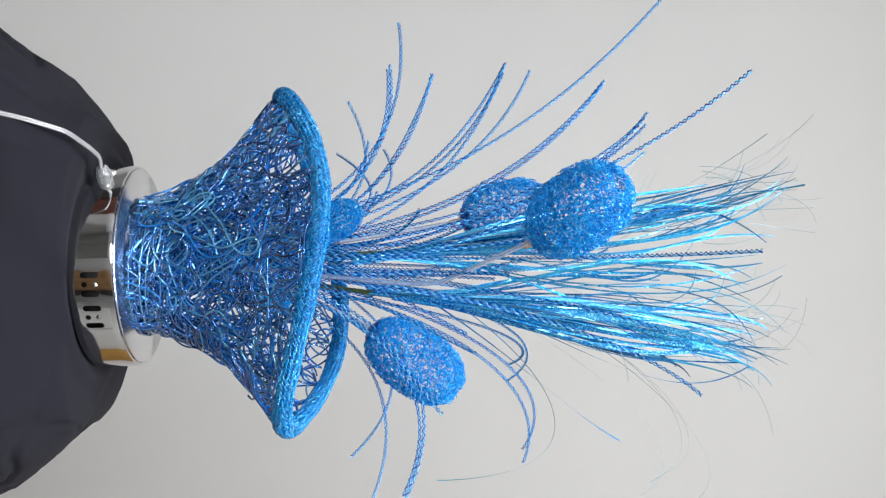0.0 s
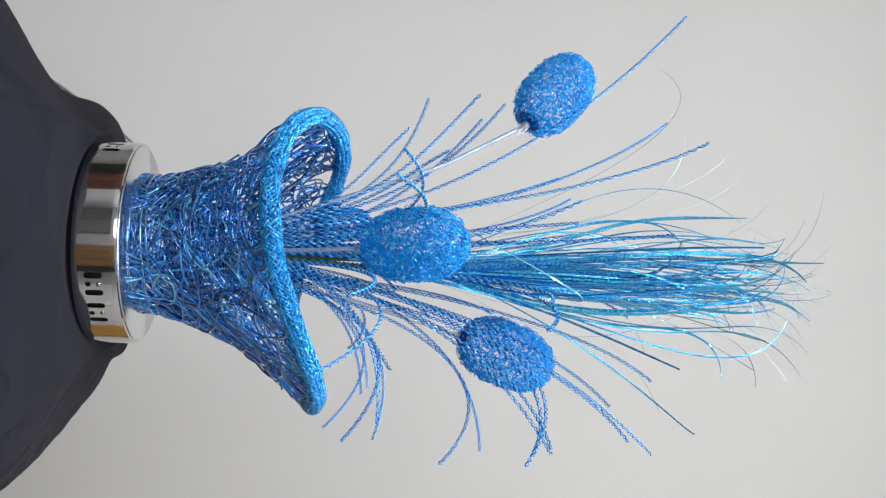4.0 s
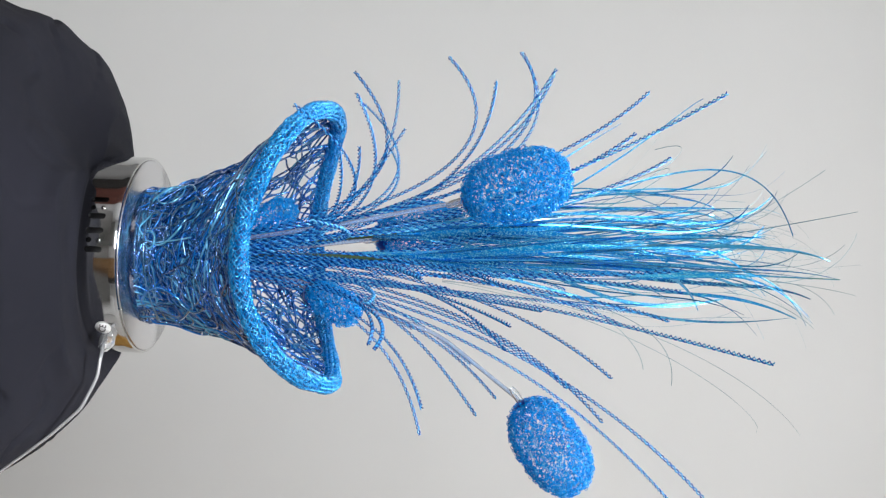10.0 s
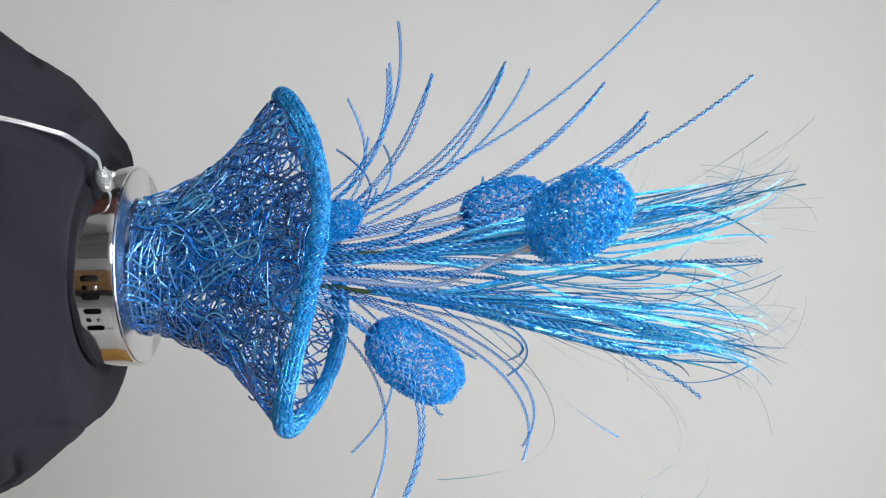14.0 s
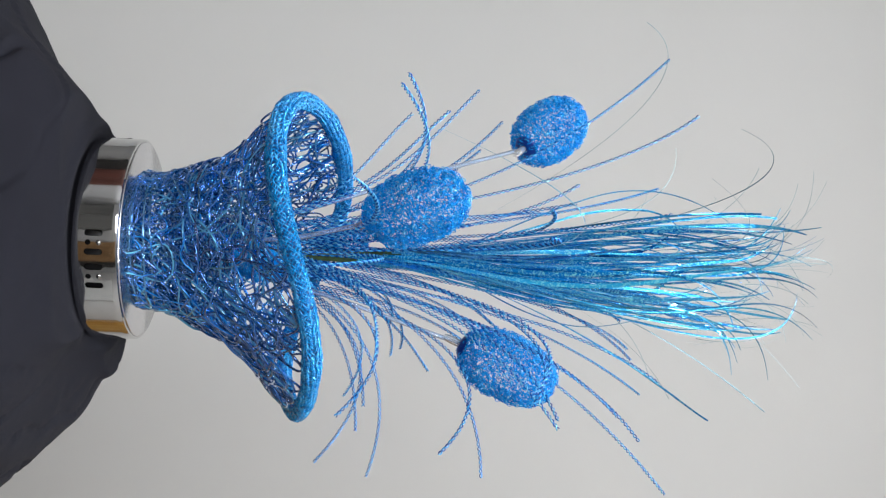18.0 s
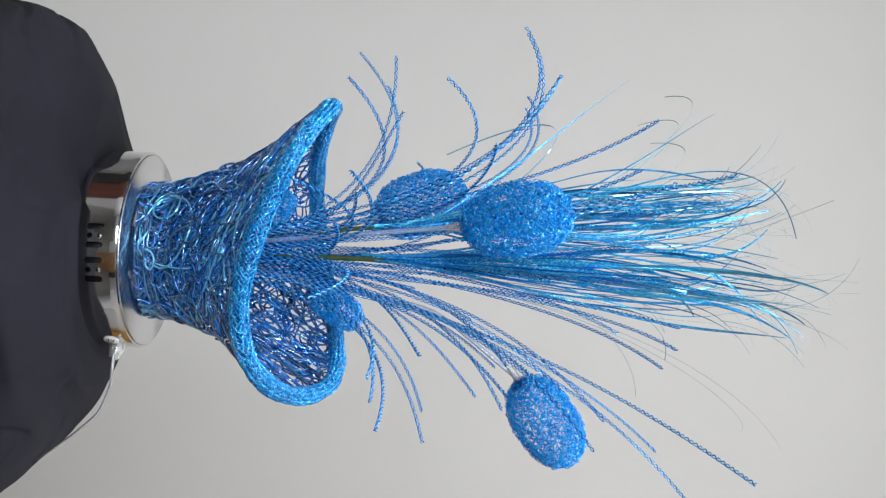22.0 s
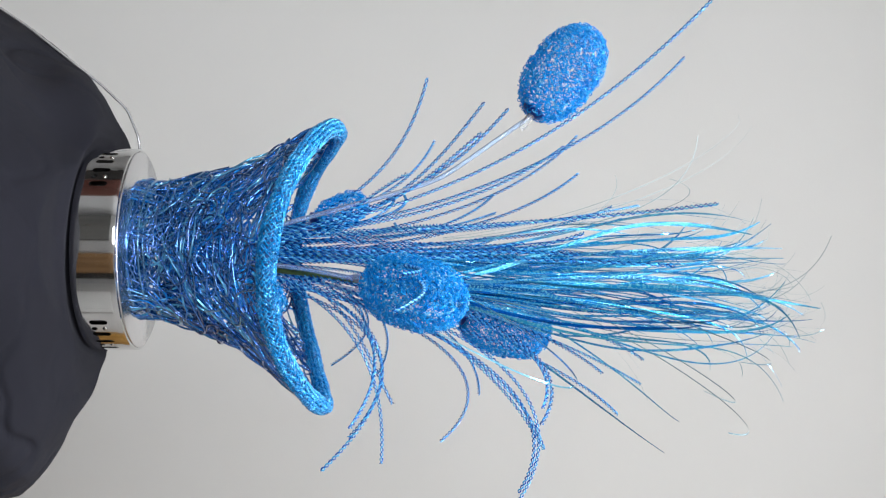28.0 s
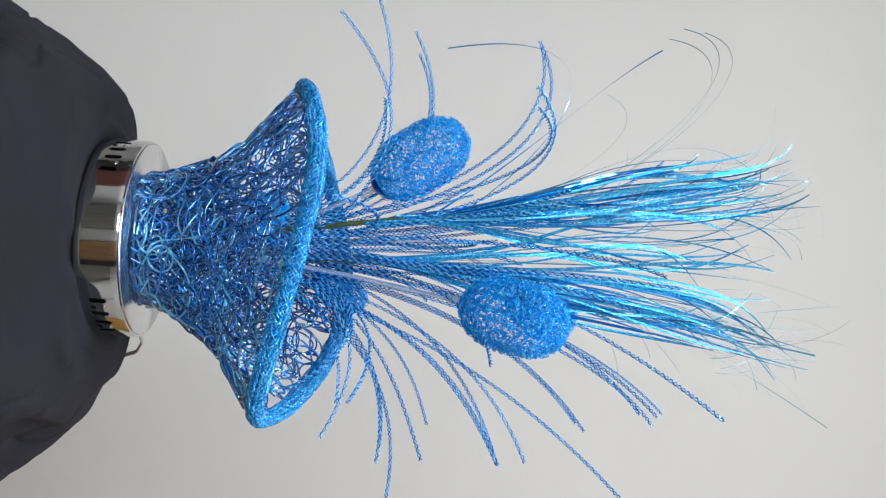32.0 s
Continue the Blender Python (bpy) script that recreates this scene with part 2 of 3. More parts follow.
for x0, x1, z0, z1 in ((-XW, W0, 0, HT), (W1, XW, 0, HT), (W0, W1, 0, S0), (W0, W1, S1, HT)):
    bmesh.ops.create_cube(south, size=1, matrix=Matrix.Translation(((x0 + x1) / 2, YS - 0.06, (z0 + z1) / 2)) @ Matrix.Diagonal((x1 - x0, 0.12, z1 - z0, 1)))
wall_panel("wall_south", south, M_SIDE, "plain grey painted wall with an opening for the added window")
window = tagged(new("window_1"), "unseen white framed window added for the front light", "window", kind="structure")
window.location = (-0.75, YS - 0.06, 1.85)
for xsz, zsz, xx, zz in ((0.05, 0.9, -0.425, 0), (0.05, 0.9, 0.425, 0), (0.04, 0.8, 0, 0), (0.8, 0.05, 0, 0.425), (0.8, 0.05, 0, -0.425)):
    part("window_frame", box(xsz, 0.06, zsz, (xx, 0, zz), 0.004), M_CEIL, window)
for tx, ty, _ in TUBES:
    fixture = thing("ceiling_light", Matrix.Translation((tx, ty, HT - 0.001)), "long white tube light on the ceiling, switched on", "lamp", "ceiling tube lights")
    part("housing", box(1.26, 0.09, 0.045, (0, 0, -0.0235), 0.006), M_CEIL, fixture)
    part("tube", joined("tube", [sweep(np.array(((-0.6, 0, -0.068), (-0.2, 0, -0.068), (0.2, 0, -0.068), (0.6, 0, -0.068))), 0.014, sides=16)]), M_LAMP, fixture, "glowing white tube")
    for e in (-0.61, 0.61):
        part("end_cap", box(0.03, 0.04, 0.05, (e, 0, -0.062), 0.004), M_CEIL, fixture)


def cabinet(name, place, w, d, h, mat, label):
    ob = thing(name, place, label, "cabinet")
    part("body", box(w, d, h, (0, 0, h / 2), 0.006), mat, ob)
    for s in (-1, 1):
        door = part("cabinet_door", box(w / 2 - 0.012, 0.02, h - 0.06, (s * w / 4, -d / 2 - 0.012, h / 2), 0.004), mat, ob)
        part("handle", box(0.012, 0.02, 0.12, (s * 0.035, -d / 2 - 0.03, h / 2), 0.004), M_CHROME, door, "small metal handle")
    return ob


# unseen cabinets, added to put coloured and dark bands into the chrome's reflections
cabinet("cabinet", pose(-1.74, -0.57, 0, 0, 0, 90), 0.66, 0.42, 2.0, M_RED, "tall dark red-brown stand-in for a band mirrored in the chrome")
cabinet("cabinet", pose(-1.74, -0.03, 0, 0, 0, 90), 0.4, 0.42, 2.0, M_DARK, "tall black stand-in for a dark band mirrored in the chrome")
cabinet("cabinet", pose(-1.02, -2.38, 0, 0, 0, 180), 1.24, 0.36, 0.8, M_GREY, "low grey stand-in added to darken the chrome's reflection")
cabinet("cabinet", pose(0.6, -2.36, 0, 0, 0, 180), 0.86, 0.4, 1.6, M_WOOD, "brown wooden stand-in for a band mirrored in the chrome")
cabinet("cabinet", pose(1.19, -2.36, 0, 0, 0, 180), 0.3, 0.4, 1.9, M_DARK, "narrow black stand-in for a dark band mirrored in the chrome")
cabinet("cabinet", pose(1.74, 0.95, 0, 0, 0, -90), 0.9, 0.42, 1.9, M_PINE, "tall orange pine stand-in for a band mirrored in the chrome")

# unseen ribbed body, added for the pale striped reflection on the base
radiator = thing("radiator", pose(1.92, -1.2, 0.1), "white ribbed stand-in for pale bars mirrored in the chrome", "radiator")
rib = box(0.1, 0.06, 0.6, (0, 0, 0.3), 0.012)
part("rib", rib, M_CEIL, radiator).location = (0, -0.55, 0)
for k in range(1, 12):
    copy = new("rib", radiator.children[0].data)
    copy.parent = radiator
    copy.location = (0, -0.55 + k * 0.1, 0)
for zz in (0.05, 0.55):
    part("pipe", joined("pipe", [sweep(np.array(((0, -0.65, zz), (0, -0.2, zz), (0, 0.2, zz), (0, 0.65, zz))), 0.016, sides=10)]), M_CEIL, radiator)
for yy in (-0.5, 0.5):
    part("bracket", box(0.03, 0.04, 0.66, (0.065, yy, 0.23), 0.004), M_CEIL, radiator)

table = thing("table", pose(0, 0, 0), "plain brown wooden table under the dark cloth", "table")
part("tabletop", box(0.8, 0.6, 0.03, (0, 0.0, TABLE - 0.015), 0.004), M_WOOD, table)
for sx in (-1, 1):
    for sy in (-1, 1):
        part("leg", box(0.05, 0.05, TABLE - 0.03, (sx * 0.36, sy * 0.26, (TABLE - 0.03) / 2), 0.004), M_WOOD, table)

# ---------------------------------------------------------------- the draped cloth on the turntable
BASE = (0.0082, -0.0028)
CLOTH_LEVELS = (
    (0.0, (0.0736, 0.0073, -0.0054, 0.0089, 0.0041, -0.0001, 0.0002, -0.0016, -0.0093, 0.0053, -0.004)),
    (-0.008, (0.0864, 0.0108, -0.0001, 0.0084, 0.0085, 0.0011, 0.0024, -0.0013, -0.0069, -0.0005, -0.004)),
    (-0.02, (0.1034, 0.0078, 0.0047, 0.0051, 0.0088, 0.0015, -0.0019, -0.0036, -0.0083, 0.0007, -0.0039)),
    (-0.035, (0.1175, 0.0112, 0.0068, 0.0001, 0.0047, 0.0038, -0.006, -0.0063, -0.0048, 0.0019, 0.0018)),
    (-0.055, (0.1338, 0.0126, 0.0008, -0.0028, -0.002, 0.0019, -0.0066, -0.0112, 0.0004, 0.0006, 0.0044)),
    (-0.085, (0.1543, 0.0078, -0.0035, -0.0012, -0.0052, 0.0024, -0.0058, -0.01, 0.0009, 0.0006, 0.003)),
)


def build_cloth():
    seg = 240
    q = np.arange(seg) * 2 * np.pi / seg
    waves = np.stack([np.ones(seg)] + [g(k * q) for k in range(1, 6) for g in (np.cos, np.sin)])
    rings = [np.array(c) @ waves for _, c in CLOTH_LEVELS]
    heights = [z for z, _ in CLOTH_LEVELS]
    rings += [rings[-1] * 1.06 + 0.006 * np.cos(5 * q), rings[-1] * 1.1 + 0.012 * np.cos(6 * q)]
    heights += [-0.13, TABLE - TOP + 0.002]
    first = rings[0]
    prof_r = [first * 0 + 0.001] + [first * k for k in (0.3, 0.55, 0.7, 0.8, 0.88, 0.94)] + rings
    prof_z = [0.0] * 7 + heights
    u = np.concatenate([np.arange(7) * 0.5, 3.5 + np.arange(len(rings))])
    fine = np.concatenate([np.linspace(0, 3.5, 44)[:-1], np.linspace(3.5, u[-1], 70)])
    R = np.stack([np.interp(fine, u, [r[k] for r in prof_r]) for k in range(seg)], 1)
    Z = np.interp(fine, u, prof_z)
    soft = np.array((1, 2, 3, 2, 1.0)) / 9
    for _ in range(2):
        Zp, Rp = np.pad(Z, 2, mode="edge"), np.pad(R, ((2, 2), (0, 0)), mode="edge")
        Z = sum(w * Zp[k:k + len(Z)] for k, w in enumerate(soft))
        R = np.concatenate([R[:1], sum(w * Rp[k:k + len(R)] for k, w in enumerate(soft))[1:]])
    X, Y = R * np.cos(q), R * np.sin(q)
    Zs = np.repeat(Z[:, None], seg, 1)
    d = np.hypot(X - BASE[0], Y - BASE[1])
    lip = 0.0022 + 0.0012 * np.cos(q * 2 + 1.1)
    Zs = Zs + lip * np.exp(-((d - 0.0622) / 0.0045) ** 2)
    for i in range(len(fine)):
        for k in range(seg):
            p = Vector((X[i, k], Y[i, k], Zs[i, k]))
            amp = min(1.0, max(0.0, (d[i, k] - 0.07) / 0.05))
            w = noise.fractal(p * 22, 0.6, 2.2, 4) * 0.001 * amp
            crease = abs(noise.noise(Vector((X[i, k] * 30, Y[i, k] * 30, Zs[i, k] * 9)) + Vector((3, 7, 1))))
            w -= max(0, 0.08 - crease) * 0.03 * amp
            X[i, k] += w * math.cos(q[k]) * 1.5
            Y[i, k] += w * math.sin(q[k]) * 1.5
            Zs[i, k] += w * 0.6
    n = len(fine)
    v = np.stack([X, Y, Zs], -1).reshape(-1, 3)
    i, j = np.meshgrid(np.arange(n - 1), np.arange(seg), indexing="ij")
    j2 = (j + 1) % seg
    f = np.stack([i * seg + j, (i + 1) * seg + j, (i + 1) * seg + j2, i * seg + j2], -1).reshape(-1, 4)
    ob = part("cover_cloth", joined("cover_cloth", [(v, f)]), M_CLOTH, None)
    ob.location = (0, 0, TOP)
    sol = ob.modifiers.new("thickness", "SOLIDIFY")
    sol.thickness, sol.offset = 0.0008, -1
    return tagged(ob, "dark navy cloth draped in folds over a round turntable", "cloth")


cloth = build_cloth()

# ---------------------------------------------------------------- the lamp: base
lamp = thing("flower_lamp", Matrix.Translation((0, 0, TOP)), "blue wire basket lamp with tinsel on a chrome base", "lamp")
R_BASE, Z_LOW, Z_TOP = 0.0555, 0.0, 0.0234
TILT = (Matrix.Translation((BASE[0], BASE[1], Z_TOP)) @ Vector((0, 0, 1)).rotation_difference(Vector((-0.0462, -0.0087, 1))).to_matrix().to_4x4()
        @ Matrix.Translation((0, 0, -Z_TOP)))


def around(az, z, r=R_BASE):
    """A pose on the base's side: x along the rim, y up, z outwards."""
    a = radians(az)
    m = Matrix(((-math.sin(a), 0, math.cos(a), 0), (math.cos(a), 0, math.sin(a), 0), (0, 1, 0, 0), (0, 0, 0, 1)))
    return Matrix.Translation((r * math.cos(a), r * math.sin(a), z)) @ m


def stadium(w, h, d, m, seg=8):
    """A rounded slot-shaped prism."""
    bm = bmesh.new()
    r = w / 2
    ring = [(r * math.cos(math.pi * k / seg), h / 2 - r + r * math.sin(math.pi * k / seg)) for k in range(seg + 1)]
    ring += [(-x, -y) for x, y in ring]
    low = [bm.verts.new(m @ Vector((x, y, -d / 2))) for x, y in ring]
    top = [bm.verts.new(m @ Vector((x, y, d / 2))) for x, y in ring]
    bm.faces.new(low[::-1])
    bm.faces.new(top)
    for k in range(len(ring)):
        bm.faces.new((low[k], low[k - 1], top[k - 1], top[k])[::-1])
    bmesh.ops.recalc_face_normals(bm, faces=bm.faces[:])
    me = bpy.data.meshes.new("slot")
    bm.to_mesh(me)
    bm.free()
    return me


SLOT_GROUPS = (-69.6, 39.5, 146.0)


def build_base():
    e = 0.0012
    outer = [(R_BASE - e, Z_LOW), (R_BASE - 0.3 * e, Z_LOW + 0.3 * e), (R_BASE, Z_LOW + e)]
    outer += [(R_BASE, z) for z in np.linspace(Z_LOW + 0.004, Z_TOP - 0.004, 4)]
    outer += [(R_BASE, Z_TOP - e), (R_BASE - 0.3 * e, Z_TOP - 0.3 * e), (R_BASE - e, Z_TOP), (R_BASE - 0.0019, Z_TOP - 0.0003),
              (R_BASE - 0.0022, Z_LOW), (R_BASE - e, Z_LOW)]
    shell = part("base_shell", joined("base_shell", [lathe(outer, 128)]), M_CHROME, None, "polished chrome ring with slots")
    bm = bmesh.new()
    bm.from_mesh(shell.data)
    bmesh.ops.remove_doubles(bm, verts=bm.verts[:], dist=1e-6)
    bmesh.ops.recalc_face_normals(bm, faces=bm.faces[:])
    bm.to_mesh(shell.data)
    bm.free()
    cutters = []
    for az in SLOT_GROUPS:
        for off in (-5.0, 5.0, 13.2, 23.6):
            cutters.append(stadium(0.0032, 0.0093, 0.012, around(az + off, 0.0113)))
        for off in (0.0, 18.5):
            cutters.append(stadium(0.0028, 0.0029, 0.012, around(az + off, 0.0086)))
    tools = [bpy.data.objects.new("slot", me) for me in cutters]
    for t in tools:
        scene.collection.objects.link(t)
        b = shell.modifiers.new("slot", "BOOLEAN")
        b.object, b.operation, b.solver = t, "DIFFERENCE", "FAST"
    done = bpy.data.meshes.new_from_object(shell.evaluated_get(bpy.context.evaluated_depsgraph_get()))
    shell.modifiers.clear()
    shell.data = done
    for t in tools:
        me = t.data
        bpy.data.objects.remove(t)
        bpy.data.meshes.remove(me)
    done.polygons.foreach_set("use_smooth", np.full(len(done.polygons), True))
    done.set_sharp_from_angle(angle=radians(28))
    shell.parent = lamp
    shell.matrix_local = TILT
    # added liner, black in place of the shade behind the slots
    inner = part("inner_housing", joined("inner_housing", [lathe([(0.001, Z_LOW + 0.002), (0.0505, Z_LOW + 0.002), (0.0505, Z_TOP - 0.003), (0.001, Z_TOP - 0.003)], 64)]),
                 M_BLACK, lamp, "added black liner that keeps the slots dark")
    inner.matrix_local = TILT
    lid = part("top_plate", joined("top_plate", [lathe([(0.001, Z_TOP - 0.003), (R_BASE - 0.0023, Z_TOP - 0.003), (R_BASE - 0.0023, Z_TOP - 0.0006),
               (R_BASE - 0.0016, Z_TOP + 0.0001), (R_BASE - 0.0024, Z_TOP + 0.0007), (0.001, Z_TOP + 0.0007)], 96)]), M_FROST, lamp, "bright satin metal top plate")
    lid.matrix_local = TILT
    for az in SLOT_GROUPS:
        for off in (0.0, 18.5):
            bm = bmesh.new()
            bmesh.ops.create_uvsphere(bm, u_segments=16, v_segments=8, radius=0.0014, matrix=around(az + off, 0.014, R_BASE - 0.0002) @ Matrix.Diagonal((1, 1, 0.6, 1)))
            for f in bm.faces:
                f.smooth = True
            screw = part("screw", bm, M_CHROME, lamp, "small bright screw head")
            screw.matrix_local = TILT
    # round sticker
    st = part("sticker", joined("sticker", [lathe([(0.0001, -0.0002), (0.0042, -0.0002), (0.0042, 0.0002), (0.0001, 0.0002)], 32)]), M_STICK, lamp, "round white sticker with CE mark")
    st.matrix_local = TILT @ around(217, 0.0125, R_BASE + 0.0003)
    curve = bpy.data.curves.new("mark", "FONT")
    curve.body, curve.size, curve.align_x, curve.align_y, curve.extrude = "CE", 0.0052, "CENTER", "CENTER", 0.00006
    tmp = bpy.data.objects.new("mark", curve)
    scene.collection.objects.link(tmp)
    me = bpy.data.meshes.new_from_object(tmp.evaluated_get(bpy.context.evaluated_depsgraph_get()))
    bpy.data.objects.remove(tmp)
    mark = part("mark", me, M_INK, st)
    mark.matrix_local = pose(0, 0, 0.0003, 0, 0, 160)


build_base()


def build_cord():
    """Clear grommet on the base and the cord that runs down over the cloth."""
    a = radians(226)
    out = np.array((math.cos(a), math.sin(a), 0))
    centre = np.array((BASE[0], BASE[1], 0))
    g0 = centre + out * (R_BASE - 0.001) + np.array((0, 0, 0.011))
    path = np.array([g0, g0 + out * 0.004, g0 + out * 0.0075 - np.array((0.001, 0, 0.001))])
    part("grommet", joined("grommet", [sweep(path, [0.0042, 0.0044, 0.0028], sides=12), sweep(path[1:] + out * 0.001, [0.0028, 0.0001], sides=12)]), M_CLIP, lamp, "clear plastic cord grommet")
    p = [path[-1] - out * 0.004, path[-1] + out * 0.006, np.array((-0.0415, -0.062, 0.0085)), np.array((-0.0455, -0.078, 0.001)),
         np.array((-0.047, -0.0925, -0.015)), np.array((-0.0475, -0.104, -0.03)), np.array((-0.052, -0.126, -0.06)), np.array((-0.058, -0.15, -0.1)), np.array((-0.065, -0.18, -0.19))]
    p = np.array(p)
    u = np.linspace(0, len(p) - 1, 160)
    line = np.stack([np.interp(u, np.arange(len(p)), p[:, k]) for k in range(3)], 1)
    for _ in range(14):
        line[1:-1] = (line[:-2] + 2 * line[1:-1] + line[2:]) / 4
    n, b = rails(line)
    part("cord", joined("cord", [sweep(line + n * 0.0006 * s, 0.00075, sides=8) for s in (-1, 1)]), M_CORD, lamp, "twin clear silvery power cord")


build_cord()

# ---------------------------------------------------------------- the lamp: basket and rim
RIM_R = (0.0849, 0.0018, 0.0051, 0.0084, -0.0016, 0.0004, -0.0004, 0.0002, 0.0002, 0.0003, -0.0004)
RIM_Z = (0.1152, 0.0061, -0.0027, -0.0127, 0.0041, 0.0006, -0.0001, -0.0015, -0.0003, 0.0001, 0.0)


def harmonics(c, q):
    out = np.full_like(q, c[0])
    for k in range(1, len(c) // 2 + 1):
        out = out + c[2 * k - 1] * np.cos(k * q) + c[2 * k] * np.sin(k * q)
    return out


def basket_point(q, v, lift=0.0):
    """A point on the bell of the basket: angle, height 0 to 1, distance off the surface."""
    v = np.asarray(v, float)
    prof = np.interp(v, (0, 0.05, 0.12, 0.2, 0.35, 0.5, 0.64, 0.76, 0.86, 0.94, 1.0), (0.0375, 0.0368, 0.037, 0.0395, 0.0445, 0.0498, 0.0573, 0.0675, 0.0762, 0.0822, 0.0848))
    r = prof * (1 + (harmonics(RIM_R, q) / RIM_R[0] - 1) * v ** 1.6) + lift
    z = Z_TOP + 0.001 + (harmonics(RIM_Z, q) - Z_TOP - 0.003) * v
    cx, cy = BASE[0] * (1 - v), BASE[1] * (1 - v)
    return np.stack([cx + r * np.cos(q), cy + r * np.sin(q), z], -1)


def build_basket():
    rng = np.random.default_rng(11)
    q = np.linspace(0, 2 * np.pi, 121)[:-1]
    hoops = [sweep(basket_point(q, v + min(v, 0.99 - v) * 0.15 * np.sin(q * 2 + k * 900), 0.0005 + k), 0.00075, sides=6, closed=True)
             for v, k in ((0.02, 0.0), (0.09, 0.0008), (0.125, 0.0004), (0.99, -0.002))]
    basket = part("basket", joined("basket", hoops), M_WIRE, lamp, "bell of tangled glossy blue wire")
    # curling loops at the neck
    for k in range(34):
        a = k * 2.39996
        tall, wide = rng.uniform(0.16, 0.4), rng.uniform(0.12, 0.35)
        u = np.linspace(0, 1, 30)
        qq = a + wide * np.sin(u * np.pi * rng.choice((1.0, 2.0)) + 0.4) + rng.uniform(-0.3, 0.3) * u
        vv = 0.005 + tall * np.sin(u * np.pi) ** 0.8
        part("wire", joined("wire", [sweep(basket_point(qq, vv, 0.0012), 0.00056, sides=6)]), M_WIRE, basket)
    # tangled wires over the bell
    for k in range(228):
        length = rng.uniform(0.12, 0.26)
        n = int(length / 0.0022)
        ds = length / n
        q0, v = rng.uniform(0, 2 * np.pi), rng.uniform(0.02, 0.98) ** 0.85
        head = rng.uniform(0, 2 * np.pi) if k % 2 else rng.choice((0.0, np.pi)) + rng.normal(0, 0.6)
        knots = max(4, int(length / rng.uniform(0.009, 0.022)))
        bend = smooth_noise(rng, n, knots) * rng.uniform(60, 190)
        qs, vs = [], []
        for i in range(n):
            head += bend[i] * ds
            v += math.cos(head) * ds / 0.1
            if v > 0.985 or v < 0.03:
                head = math.pi - head
                v = min(max(v, 0.03), 0.985)
            q0 += math.sin(head) * ds / (0.037 + 0.045 * v * v)
            qs.append(q0)
            vs.append(v)
        pts = basket_point(np.array(qs), np.array(vs), rng.uniform(-0.004, 0.0015) + 0.0018 * wave(rng, n, 2, 6))
        for _ in range(3):
            pts[1:-1] = (pts[:-2] + 2 * pts[1:-1] + pts[2:]) / 4
        part("wire", joined("wire", [sweep(pts, rng.uniform(0.00052, 0.0007), sides=6)]), M_WIRE, basket)
    # fine coil wrapped round the stems inside the neck
    turns = 34
    u = np.linspace(0, 1, turns * 28)
    coil = np.stack([BASE[0] * 0.7 + 0.0165 * np.cos(u * turns * 2 * np.pi), BASE[1] * 0.7 + 0.0165 * np.sin(u * turns * 2 * np.pi), 0.028 + 0.054 * u], -1)
    part("coil", joined("coil", [sweep(coil, 0.0005, sides=4)]), M_WIRE, lamp, "fine blue wire coil round the stems")


build_basket()


def build_rim():
    """A tube knitted of short stitches, row by row, over a solid core coloured dark as gap shade."""
    rng = np.random.default_rng(31)
    n = 1320
    q = np.arange(n) * 2 * np.pi / n
    line = np.stack([harmonics(RIM_R, q) * np.cos(q), harmonics(RIM_R, q) * np.sin(q), harmonics(RIM_Z, q)], -1)
    rn, rb = rails(line, True)
    core = sweep(line[::6], 0.0031, sides=12, closed=True, cross=(rn[::6], rb[::6]))
    rim = part("rim", joined("rim", [core]), M_CORE, lamp, "thick knitted cyan-blue wire rim, wavy like a hat brim")
    columns, rows, span = 11, 300, 7
    pieces = []
    for row in range(rows):
        at = (int(row * 4.4) + np.arange(span) - 3) % n
        p, a1, a2 = line[at], rn[at], rb[at]
        u = np.linspace(-1, 1, span)
        swell = 1 + 0.05 * math.sin(row * 0.31) + 0.04 * math.sin(row * 0.11 + 1)
        for k in range(columns):
            for side in (-1, 1):
                a = (k + 0.25 * side) * 2 * np.pi / columns + side * 0.27 * u + rng.normal(0, 0.09) + 0.2 * math.sin(row * 0.05)
                r = (0.0039 + 0.0008 * (1 - u * u) + rng.normal(0, 0.00012)) * swell
                pts = p + r[:, None] * (np.cos(a)[:, None] * a1 + np.sin(a)[:, None] * a2)
                pieces.append(sweep(pts, 0.00048, sides=5, cross=(a1, a2)))
    part("knit", joined("knit", pieces), M_KNIT, rim, "knitted cyan-blue wire stitches")


build_rim()


# ---------------------------------------------------------------- the lamp: wire flowers
def ortho(axis):
    axis = unit(np.asarray(axis, float))
    side = unit(np.cross(axis, (0.3, 0.5, 0.8)))
    return axis, side, np.cross(axis, side)


